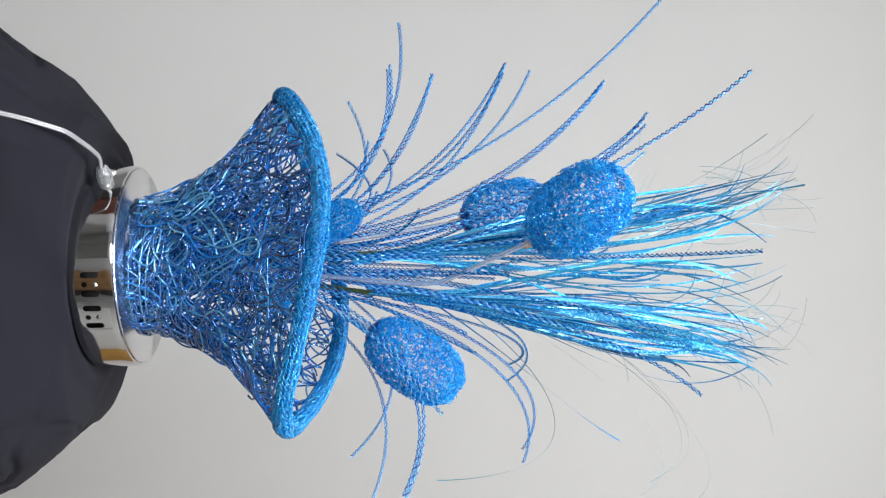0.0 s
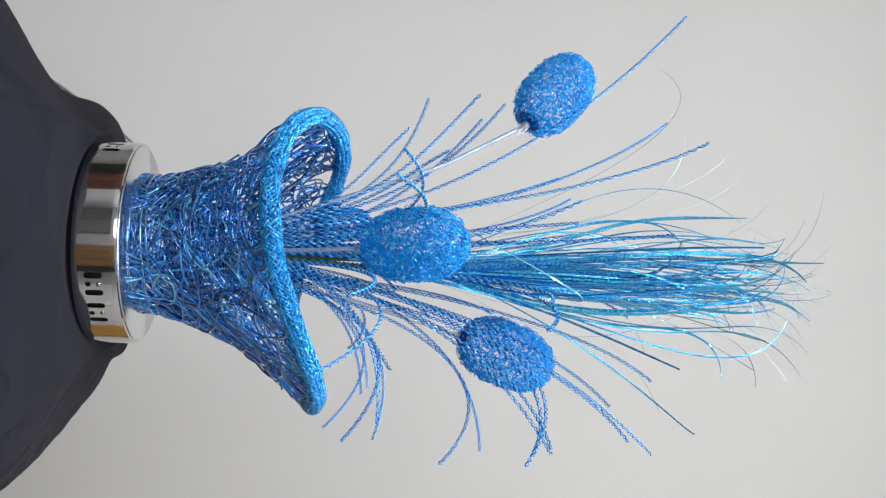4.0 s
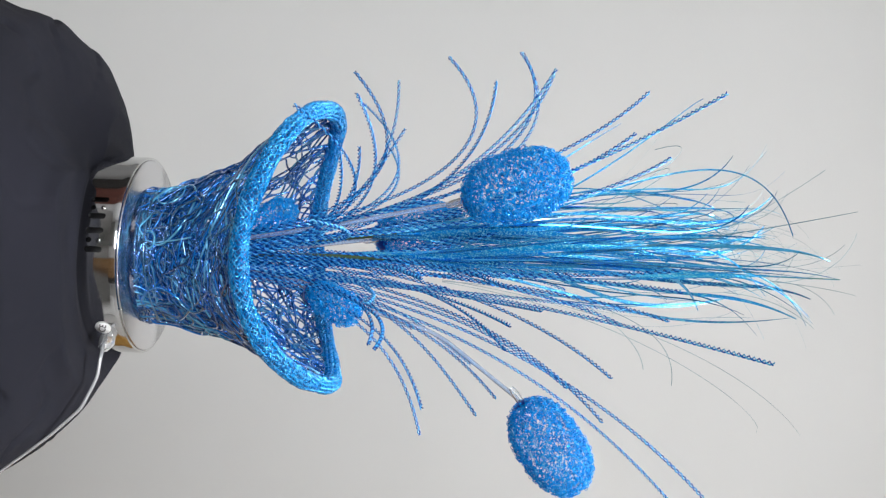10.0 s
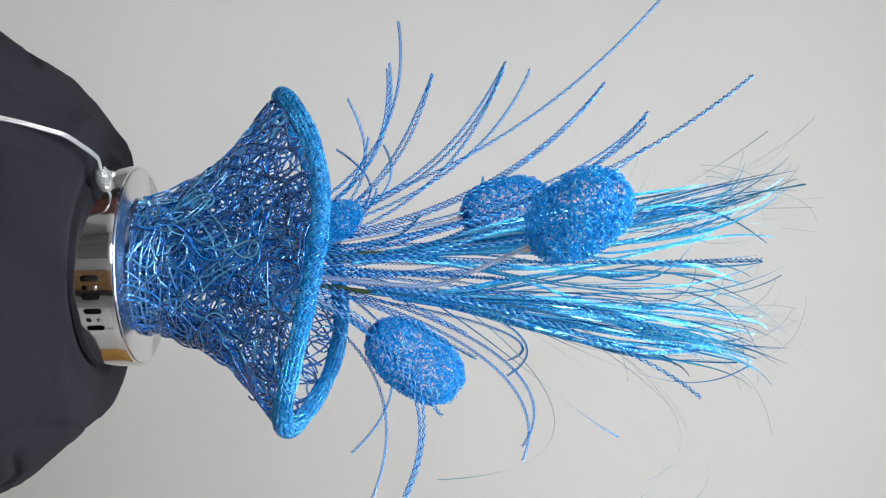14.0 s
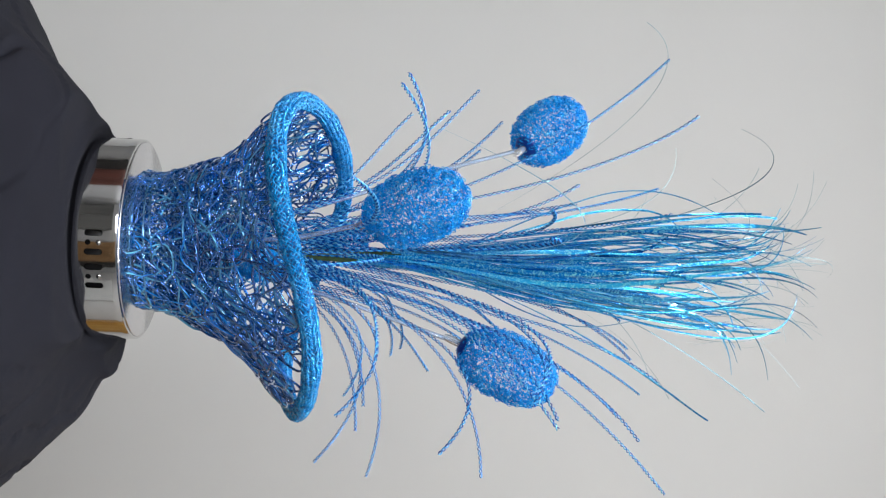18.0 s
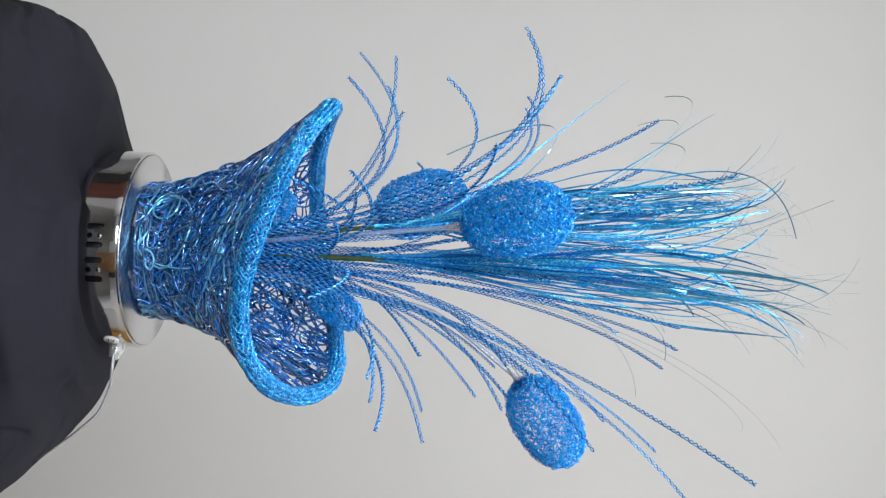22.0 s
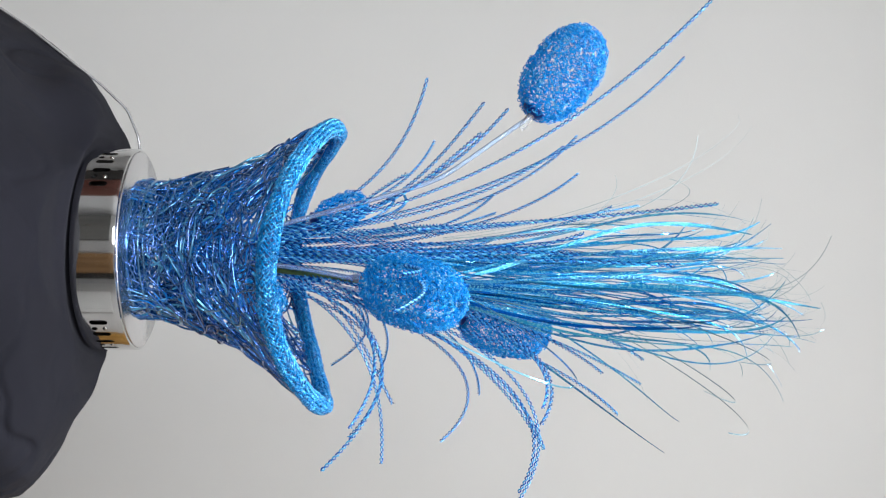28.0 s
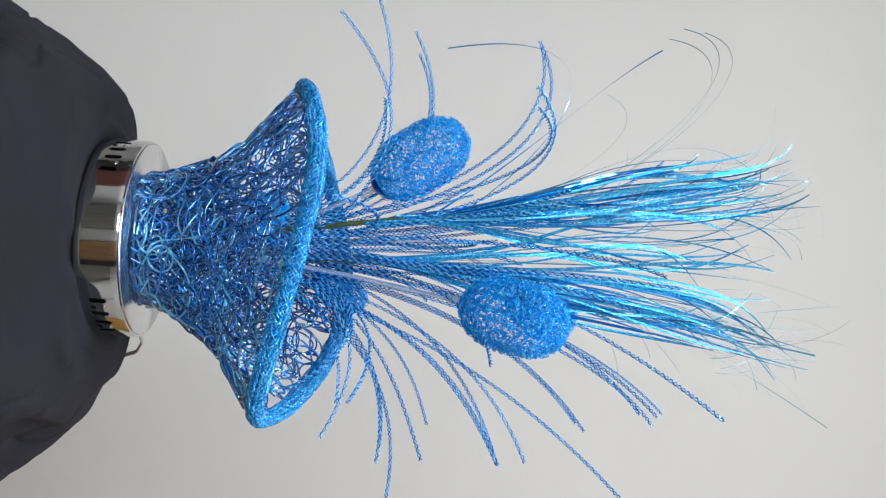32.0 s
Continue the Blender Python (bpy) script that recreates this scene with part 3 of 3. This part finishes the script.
def build_puff(foot, centre, length, width, seed, loops):
    """A hollow barrel of small wire curls standing on a clear stalk."""
    rng = np.random.default_rng(seed)
    foot, centre = np.array(foot), np.array(centre)
    ax, s1, s2 = ortho(centre - foot)
    pieces = []
    arc = np.linspace(0, 1, 9)
    for k in range(loops):
        u = -0.985 + 1.97 * (k + rng.uniform(0, 1)) / loops
        a = k * 2.39996 + rng.uniform(-0.3, 0.3)
        r = width / 2 * (1 - abs(u) ** 2.6) ** 0.5
        radial = s1 * math.cos(a) + s2 * math.sin(a)
        slope = unit(radial * max(0.15, 1 - abs(u) ** 3) + ax * u * abs(u) ** 2 * 0.9)
        along = unit(np.cross(slope, np.cross(ax, slope) + 1e-6))
        around_it = np.cross(slope, along)
        spin = rng.uniform(0, 6.3)
        e1 = along * math.cos(spin) + around_it * math.sin(spin)
        e2 = unit(slope * rng.uniform(0.3, 1.0) + (around_it * math.cos(spin) - along * math.sin(spin)) * rng.uniform(-0.9, 0.9))
        size, sweep_angle = rng.uniform(0.00055, 0.0012), rng.uniform(3.6, 5.6)
        q = (arc - 0.5) * sweep_angle + 1.57
        mid = centre + ax * (u * length / 2) + radial * r + slope * rng.uniform(-0.0026, 0.0012)
        pts = mid + size * (np.cos(q)[:, None] * e1 * 1.3 + np.sin(q)[:, None] * e2 * 0.8) + around_it * ((arc - 0.5) * 0.0012)[:, None]
        pieces.append(sweep(pts, 0.00023, sides=4))
    for k in range(16):
        a = k * 2 * np.pi / 16 + rng.uniform(-0.1, 0.1)
        u = np.linspace(-0.97, 0.97, 120)
        r = width / 2 * (1 - np.abs(u) ** 2.6) ** 0.5 + 0.0006 * np.sin(u * 70 + k)
        aa = a + 0.09 * np.sin(u * 40 + k) + 0.4 * u
        pts = centre + ax * (u * length / 2)[:, None] + s1 * (r * np.cos(aa))[:, None] + s2 * (r * np.sin(aa))[:, None]
        pieces.append(sweep(pts, 0.00026, sides=4))
    return part("wire_flower", joined("wire_flower", pieces), M_PUFF, lamp, "hollow oval flower of curled blue wire")


def build_stalk(flower, root, bend, foot, centre):
    corners = np.array((root, bend, foot))
    line = np.stack([np.interp(np.linspace(0, 2, 81), (0, 1, 2), corners[:, k]) for k in range(3)], 1)
    for _ in range(40):
        line[1:-1] = (line[:-2] + 2 * line[1:-1] + line[2:]) / 4
    part("stalk", joined("stalk", [sweep(line, 0.0013, sides=8)]), M_CLEAR, flower, "clear bluish plastic stalk")
    ax, _, _ = ortho(np.array(centre) - np.array(foot))
    p = np.array(foot)[None] + ax[None] * np.linspace(-0.009, 0.003, 6)[:, None]
    socket = part("socket", joined("socket", [sweep(p, [0.0014, 0.0021, 0.0023, 0.0023, 0.0021, 0.0001], sides=12)]), M_CLIP, flower, "clear plastic bulb socket")
    cup = np.array(foot)[None] + ax[None] * np.linspace(-0.0005, 0.0075, 6)[:, None]
    part("bulb", joined("bulb", [sweep(cup, [0.0001, 0.0021, 0.0022, 0.0021, 0.0016, 0.0001], sides=12)]), M_BULB, socket, "unlit clear bulb with a metal collar")
    rim_at = np.array(foot)[None] + ax[None] * np.linspace(0.0005, 0.0035, 4)[:, None]
    part("cap", joined("cap", [sweep(rim_at, [0.0028, 0.0052, 0.0068, 0.0074], sides=20)]), M_CAP, flower, "dark blue film cup")


FLOWERS = (
    ((0.0041, -0.0809, 0.2362), (-0.0049, -0.1047, 0.2538), 0.0595, 0.0365, (0.006, -0.003, 0.05), (0.0231, -0.0454, 0.186)),
    ((0.0385, 0.006, 0.1499), (0.056, 0.0085, 0.1762), 0.0595, 0.0365, (0.008, 0.0, 0.05), (0.021, 0.003, 0.112)),
    ((-0.0304, 0.0356, 0.2001), (-0.0396, 0.0448, 0.228), 0.058, 0.0365, (0.002, 0.004, 0.05), (-0.0125, 0.019, 0.13)),
    ((-0.0072, -0.0161, 0.1153), (-0.0149, -0.0236, 0.1312), 0.033, 0.0185, (0.004, -0.002, 0.05), (0.0, -0.009, 0.09)),
    ((0.0115, 0.009, 0.077), (0.0182, 0.0179, 0.0905), 0.034, 0.0188, (0.006, 0.002, 0.045), (0.009, 0.006, 0.062)),
)
for k, (foot, centre, length, width, root, bend) in enumerate(FLOWERS):
    small = length < 0.04
    flower = build_puff(foot, centre, length, width, 20 + k, 800 if small else 3300)
    build_stalk(flower, root, bend, foot, centre)


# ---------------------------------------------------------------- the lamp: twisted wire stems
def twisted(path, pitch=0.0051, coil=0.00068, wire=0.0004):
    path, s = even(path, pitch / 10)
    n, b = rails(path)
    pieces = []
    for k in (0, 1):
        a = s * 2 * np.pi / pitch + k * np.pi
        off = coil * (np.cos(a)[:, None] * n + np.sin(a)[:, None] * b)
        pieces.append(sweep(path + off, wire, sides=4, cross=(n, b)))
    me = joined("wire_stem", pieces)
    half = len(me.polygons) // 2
    # first strand takes the lit copy, second the shaded one
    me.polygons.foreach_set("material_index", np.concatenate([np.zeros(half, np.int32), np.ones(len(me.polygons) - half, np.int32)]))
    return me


# where each stem ends, and how far it droops (or still climbs, when negative) towards the tip
LOW_TIPS = ((-0.1312, -0.0223, 0.162, 0.003), (-0.1017, -0.0268, 0.1571, 0.001), (-0.0868, -0.0617, 0.1826, -0.004), (0.1377, 0.0019, 0.1705, 0.012),
            (0.134, 0.056, 0.1518, 0.008), (0.0874, -0.0306, 0.1924, -0.01), (-0.0849, 0.0844, 0.1186, 0.018), (-0.0902, 0.0903, 0.1488, 0.008),
            (-0.1111, 0.0067, 0.1815, -0.006), (0.1087, 0.0855, 0.136, 0.018), (0.056, 0.1, 0.161, 0.001), (-0.0171, 0.1113, 0.191, 0.015),
            (-0.1023, 0.0311, 0.1299, 0.01), (0.1296, -0.0136, 0.1729, 0.009), (-0.0043, -0.1004, 0.1794, -0.004), (0.0439, 0.0712, 0.1659, -0.008),
            (-0.0874, 0.0627, 0.1408, 0.001), (0.0617, -0.0528, 0.172, -0.01), (0.0055, 0.1031, 0.1389, 0.015), (-0.0547, 0.0642, 0.1473, 0.0),
            (-0.1128, -0.0054, 0.1568, 0.003))
MID_TIPS = ((-0.1047, -0.0269, 0.2214, -0.007), (0.1101, 0.0516, 0.2398, 0.007), (0.102, 0.062, 0.24, 0.01), (-0.0719, 0.0977, 0.2145, 0.0),
            (0.0564, 0.1181, 0.2334, 0.014), (0.0105, 0.1049, 0.2499, -0.006), (0.046, 0.1175, 0.234, 0.012), (-0.0832, -0.067, 0.2715, -0.012),
            (-0.1124, 0.0033, 0.2224, -0.008), (-0.1103, -0.0069, 0.2375, -0.008), (-0.112, -0.014, 0.223, -0.008), (-0.0056, -0.0879, 0.2112, -0.01),
            (0.0227, -0.0853, 0.2232, -0.01), (0.0599, -0.0739, 0.2084, -0.01), (0.0054, 0.107, 0.2503, -0.01), (-0.09, -0.043, 0.274, -0.012),
            (-0.035, -0.063, 0.259, -0.012))
HIGH_TIPS = ((-0.0715, -0.1167, 0.3334, -0.018), (-0.0819, -0.0156, 0.3016, -0.012), (0.0751, -0.043, 0.3238, -0.012), (0.0204, -0.1442, 0.3277, -0.02),
             (-0.0279, 0.0954, 0.2963, -0.012), (-0.0894, 0.0, 0.3058, -0.01), (-0.0942, 0.0945, 0.321, -0.02), (-0.0855, 0.0102, 0.3066, -0.012),
             (-0.0262, 0.0612, 0.3098, -0.012), (-0.0409, 0.0739, 0.2881, -0.012), (0.0413, -0.0225, 0.2636, -0.01), (-0.172, -0.015, 0.327, -0.02))


def stem_line(tip, rng):
    """A stem from the neck to its tip."""
    flat = np.array((tip[0], tip[1], 0))
    droop = tip[3]
    root = np.array((BASE[0] * 0.6, BASE[1] * 0.6, 0.045)) + np.append(rng.normal(0, 0.004, 2), 0) + flat * 0.03
    tip = np.array(tip[:3])
    dz = tip[2] - root[2]
    lean = min(1.0, max(0.0, (dz - 0.1) / 0.16))
    c1 = root + flat * 0.12 + np.array((0, 0, (dz + 3 * max(droop, 0)) * (0.78 - 0.28 * lean)))
    c2 = root + flat * 0.5 + np.array((0, 0, dz + droop * 3))
    line = bezier((root, c1, c2, tip), 90)
    w = np.linspace(0, 1, 90)[:, None] ** 1.5
    return line + w * (1 - w) * rng.normal(0, 0.003, 3)[None]


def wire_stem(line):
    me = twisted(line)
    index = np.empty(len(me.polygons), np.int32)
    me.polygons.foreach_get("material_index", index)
    ob = part("wire_stem", me, M_STEM_LIT, lamp)
    me.materials.append(M_STEM_SHADED)
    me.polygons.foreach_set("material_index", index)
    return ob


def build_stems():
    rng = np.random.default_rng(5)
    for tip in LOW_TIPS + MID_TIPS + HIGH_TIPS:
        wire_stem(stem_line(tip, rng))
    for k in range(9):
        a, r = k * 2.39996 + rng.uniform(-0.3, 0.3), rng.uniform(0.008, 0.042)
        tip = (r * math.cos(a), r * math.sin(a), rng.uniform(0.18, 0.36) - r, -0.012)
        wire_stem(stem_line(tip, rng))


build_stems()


# ---------------------------------------------------------------- the lamp: tinsel sprays
def build_spray(root, knot, top, count, seed):
    rng = np.random.default_rng(seed)
    root, knot, top = np.array(root), np.array(knot), np.array(top)
    stem, _ = even(bezier((root, root * 0.6 + knot * 0.4, root * 0.2 + knot * 0.8, knot), 40), 0.004)
    spray = part("tinsel_spray", joined("tinsel_spray", [sweep(stem, 0.0014, sides=8)]), M_GREEN, lamp, "green taped stem with blue tinsel")
    reach0 = float(np.linalg.norm(top - knot))
    slope = (top - knot) / (top - knot)[2]
    clings = 11
    held = [(rng.normal(0, 1, 3) * np.array((0.095, 0.095, 0.0)), rng.normal(0, 1, 3) * np.array((0.06, 0.06, 0.0)),
             unit(rng.normal(0, 1, 3) * np.array((1.0, 1.0, 0.4)) - np.array((0, 0, 0.2))), rng.uniform(10, 95), rng.uniform(0.66, 0.84)) for _ in range(clings)]
    for k in range(count):
        # most strips cling together in flat bunches, a few stand alone
        fan, bend, side, curl, onset = held[k % clings]
        loose, lean = (1.0, 0.25) if k % 6 == 0 else (0.28, 1.0)
        fan = fan * (1.0 if loose < 1 else 1.5) + rng.normal(0, 1, 3) * np.array((0.085, 0.085, 0.0)) * loose
        bend = bend + rng.normal(0, 1, 3) * np.array((0.06, 0.06, 0.0)) * loose
        side = unit(side + rng.normal(0, 0.5, 3) * (loose + 0.3))
        curl, onset = curl * rng.uniform(0.4, 1.5), min(0.9, onset + rng.normal(0, 0.04))
        line = [knot - slope * rng.uniform(0.0, 0.02) + rng.normal(0, 0.0013, 3)]
        step = 0.003
        n = int(reach0 * (1.05 - 0.34 * rng.uniform(0, 1) ** 2.0) / step)
        hook = np.zeros(3)
        for i in range(n):
            u = i / n
            head = np.array((slope[0] * (0.62 + 0.45 * u) * lean, slope[1] * (0.62 + 0.45 * u) * lean, 1.0)) + fan * (min(1.0, 0.2 + u * 2.4) - 5.0 * max(0.0, u - 0.58)) + bend * math.sin(u * 6.3)
            if u > onset:
                hook = hook + side * curl * step * (u - onset) / (1 - onset)
            line.append(line[-1] + unit(head + hook) * step)
        line = np.array(line)
        u = np.linspace(0, 1, len(line))
        turn = rng.uniform(0, 6.3) + u * rng.normal(0, 1.4)
        width = rng.choice((0.00045, 0.0006, 0.00085, 0.0011)) * (1 - 0.75 * np.clip(u - 0.84, 0, 1) / 0.16)
        part("tinsel_strip", joined("tinsel_strip", [sweep(line, width, 0.00006, sides=4, turn=turn)], False), M_FILM if k % 4 == 1 else M_TINSEL, spray)
    return spray


def stray(spray, points, width, mat):
    line, _ = even(bezier(points, 80), 0.003)
    u = np.linspace(0, 1, len(line))
    part("tinsel_strip", joined("tinsel_strip", [sweep(line, width, 0.00006, sides=4, turn=0.6 + u * 2.0)], False), mat, spray, "loose tinsel strip curling outwards")


SPRAYS = [build_spray((0.003, 0.0, 0.05), (-0.003, 0.0005, 0.158), (-0.0597, 0.0063, 0.38), 64, 3),
          build_spray((0.008, 0.002, 0.05), (0.02, 0.012, 0.168), (0.0466, 0.029, 0.385), 64, 4)]


def build_curls():
    """Long thin strips that have sprung away from the sprays."""
    rng = np.random.default_rng(8)
    for k in range(10):
        a = rng.uniform(0, 2 * np.pi)
        d = np.array((math.cos(a), math.sin(a), 0))
        start = np.array((0.0, 0.003, rng.uniform(0.24, 0.34))) + d * rng.uniform(0.012, 0.025)
        head = unit(d * rng.uniform(0.25, 0.9) + np.array((0, 0, 1.0)))
        arch = d * rng.uniform(2, 9) + rng.normal(0, 4, 3) - np.array((0, 0, rng.uniform(2, 14)))
        line, step = [start], 0.003
        n = int(rng.uniform(0.05, 0.095) / step)
        for i in range(n):
            head = unit(head + step * arch * (0.5 + i / n))
            line.append(line[-1] + head * step)
        line = np.array(line)
        u = np.linspace(0, 1, len(line))
        part("tinsel_strip", joined("tinsel_strip", [sweep(line, 0.00015, 0.00005, sides=4, turn=rng.uniform(0, 6.3) + u * rng.normal(0, 2))], False),
             M_HAIR, SPRAYS[k % 2], "thin curled tinsel strip")


build_curls()


def build_wisps():
    """Hair-thin ends that turn upwards and sideways at the far end of the sprays."""
    rng = np.random.default_rng(21)
    for k in range(34):
        top = np.array(((-0.052, 0.006, 0.0), (0.042, 0.026, 0.0))[k % 2])
        a = math.atan2(top[1], top[0]) + rng.normal(0, 1.3)
        d = np.array((math.cos(a), math.sin(a), 0))
        start = top * rng.uniform(0.4, 0.95) + d * rng.uniform(0.0, 0.02) + np.array((0, 0, rng.uniform(0.335, 0.368)))
        head = unit(d * rng.uniform(-0.3, 0.3) + np.array((0, 0, 1.0)))
        arch = d * rng.uniform(15, 60) * rng.choice((-1, 1, 1)) + rng.normal(0, 6, 3) - np.array((0, 0, rng.uniform(0, 12)))
        line, step = [start], 0.0025
        n = int(rng.uniform(0.03, 0.06) / step)
        for i in range(n):
            head = unit(head + step * arch * (0.4 + i / n))
            line.append(line[-1] + head * step)
        line = np.array(line)
        part("tinsel_strip", joined("tinsel_strip", [sweep(line, np.linspace(0.00022, 0.0001, len(line)), 0.00005, sides=4, turn=rng.uniform(0, 6.3) + np.zeros(len(line)))], False),
             M_HAIR, SPRAYS[k % 2], "thin curled tinsel strip")


build_wisps()
# strips that stand clear of the sprays: direction in degrees, distance from the axis and height of the two ends and the two bends between
LOOSE = (
    (1, 0.0006, M_TINSEL, ((35, 0.02, 0.175), (35, 0.06, 0.235), (36, 0.1, 0.268), (39, 0.122, 0.3005))),
    (1, 0.0004, M_FILM, ((30, 0.02, 0.19), (32, 0.075, 0.27), (30, 0.135, 0.29), (6.7, 0.122, 0.19))),
    (1, 0.00022, M_EDGE, ((30, 0.03, 0.25), (34, 0.06, 0.312), (34, 0.117, 0.362), (18, 0.125, 0.312))),
    (1, 0.00022, M_EDGE, ((36, 0.03, 0.25), (38, 0.065, 0.315), (38, 0.12, 0.365), (28, 0.128, 0.326))),
    (1, 0.00025, M_EDGE, ((15, 0.03, 0.25), (15, 0.067, 0.32), (15, 0.122, 0.372), (9, 0.135, 0.324))),
    (1, 0.0005, M_TINSEL, ((18, 0.02, 0.2), (18, 0.055, 0.285), (16, 0.082, 0.325), (9, 0.055, 0.362))),
    (1, 0.0006, M_FILM, ((12, 0.02, 0.2), (10, 0.045, 0.27), (6, 0.055, 0.3), (5, 0.053, 0.355))),
    (0, 0.0005, M_TINSEL, ((94, 0.012, 0.2), (94, 0.045, 0.28), (94, 0.085, 0.315), (95, 0.093, 0.329))),
    (0, 0.0005, M_TINSEL, ((78, 0.012, 0.2), (78, 0.045, 0.3), (80, 0.085, 0.365), (87, 0.018, 0.385))),
    (0, 0.00028, M_EDGE, ((156, 0.01, 0.22), (156, 0.02, 0.28), (156, 0.055, 0.335), (156, 0.1, 0.386))),
    (0, 0.0007, M_FILM, ((178, 0.005, 0.18), (178, 0.015, 0.26), (178, 0.036, 0.33), (178, 0.049, 0.395))),
    (1, 0.00016, M_HAIR, ((-25, 0.013, 0.19), (-25, 0.05, 0.25), (-25, 0.11, 0.335), (-25, 0.138, 0.29))),
    (0, 0.00024, M_HAIR, ((-77, 0.013, 0.19), (-77, 0.018, 0.3), (-77, 0.045, 0.326), (-77, 0.075, 0.325))),
    (1, 0.00016, M_HAIR, ((-130, 0.013, 0.19), (-130, 0.03, 0.3), (-130, 0.07, 0.36), (-130, 0.1, 0.375))),
    (0, 0.00016, M_HAIR, ((-115, 0.013, 0.19), (-115, 0.028, 0.3), (-115, 0.085, 0.37), (-115, 0.092, 0.36))),
)
for which, wide, mat, bends in LOOSE:
    stray(SPRAYS[which], [(r * math.cos(radians(az)), r * math.sin(radians(az)), z) for az, r, z in bends], wide, mat)


# ---------------------------------------------------------------- turning
def motions():
    turns = [(0.0, 11.5), (0.5, 21.8), (1.0, 34.1), (1.5, 47.9), (2.0, 63.1), (2.5, 77.0), (3.0, 88.4), (3.5, 97.9), (5.5, 134.5),
             (6.0, 145.7), (6.5, 158.4), (7.0, 171.5), (7.5, 185.0), (8.0, 200.3), (8.5, 215.5), (9.0, 230.6), (9.5, 246.7), (10.0, 262.5),
             (10.5, 279.4), (11.0, 295.2), (11.5, 308.9), (12.0, 321.0), (12.5, 332.6), (13.0, 344.7), (13.5, 356.5), (15.5, 416.7),
             (16.0, 432.3), (16.5, 447.7), (17.0, 461.8), (17.5, 474.6), (18.0, 487.0), (18.5, 499.3), (19.0, 511.8), (19.5, 525.3),
             (20.0, 539.7), (20.5, 554.8), (21.0, 570.5), (21.5, 586.4), (22.0, 603.2), (22.5, 622.0), (23.0, 642.5), (23.5, 662.7),
             (24.0, 680.3), (24.5, 695.7), (26.5, 756.9), (27.0, 772.3), (27.5, 786.8), (28.0, 801.5), (28.5, 814.9), (29.0, 826.9),
             (29.5, 840.0), (30.0, 853.5), (30.5, 867.3), (31.0, 882.1), (31.5, 897.7), (32.0, 913.7)]
    rows = [(t, pose(0, 0, TOP, 0, 0, -a)) for t, a in turns]
    walk(lamp, rows)
    walk(cloth, rows)


motions()
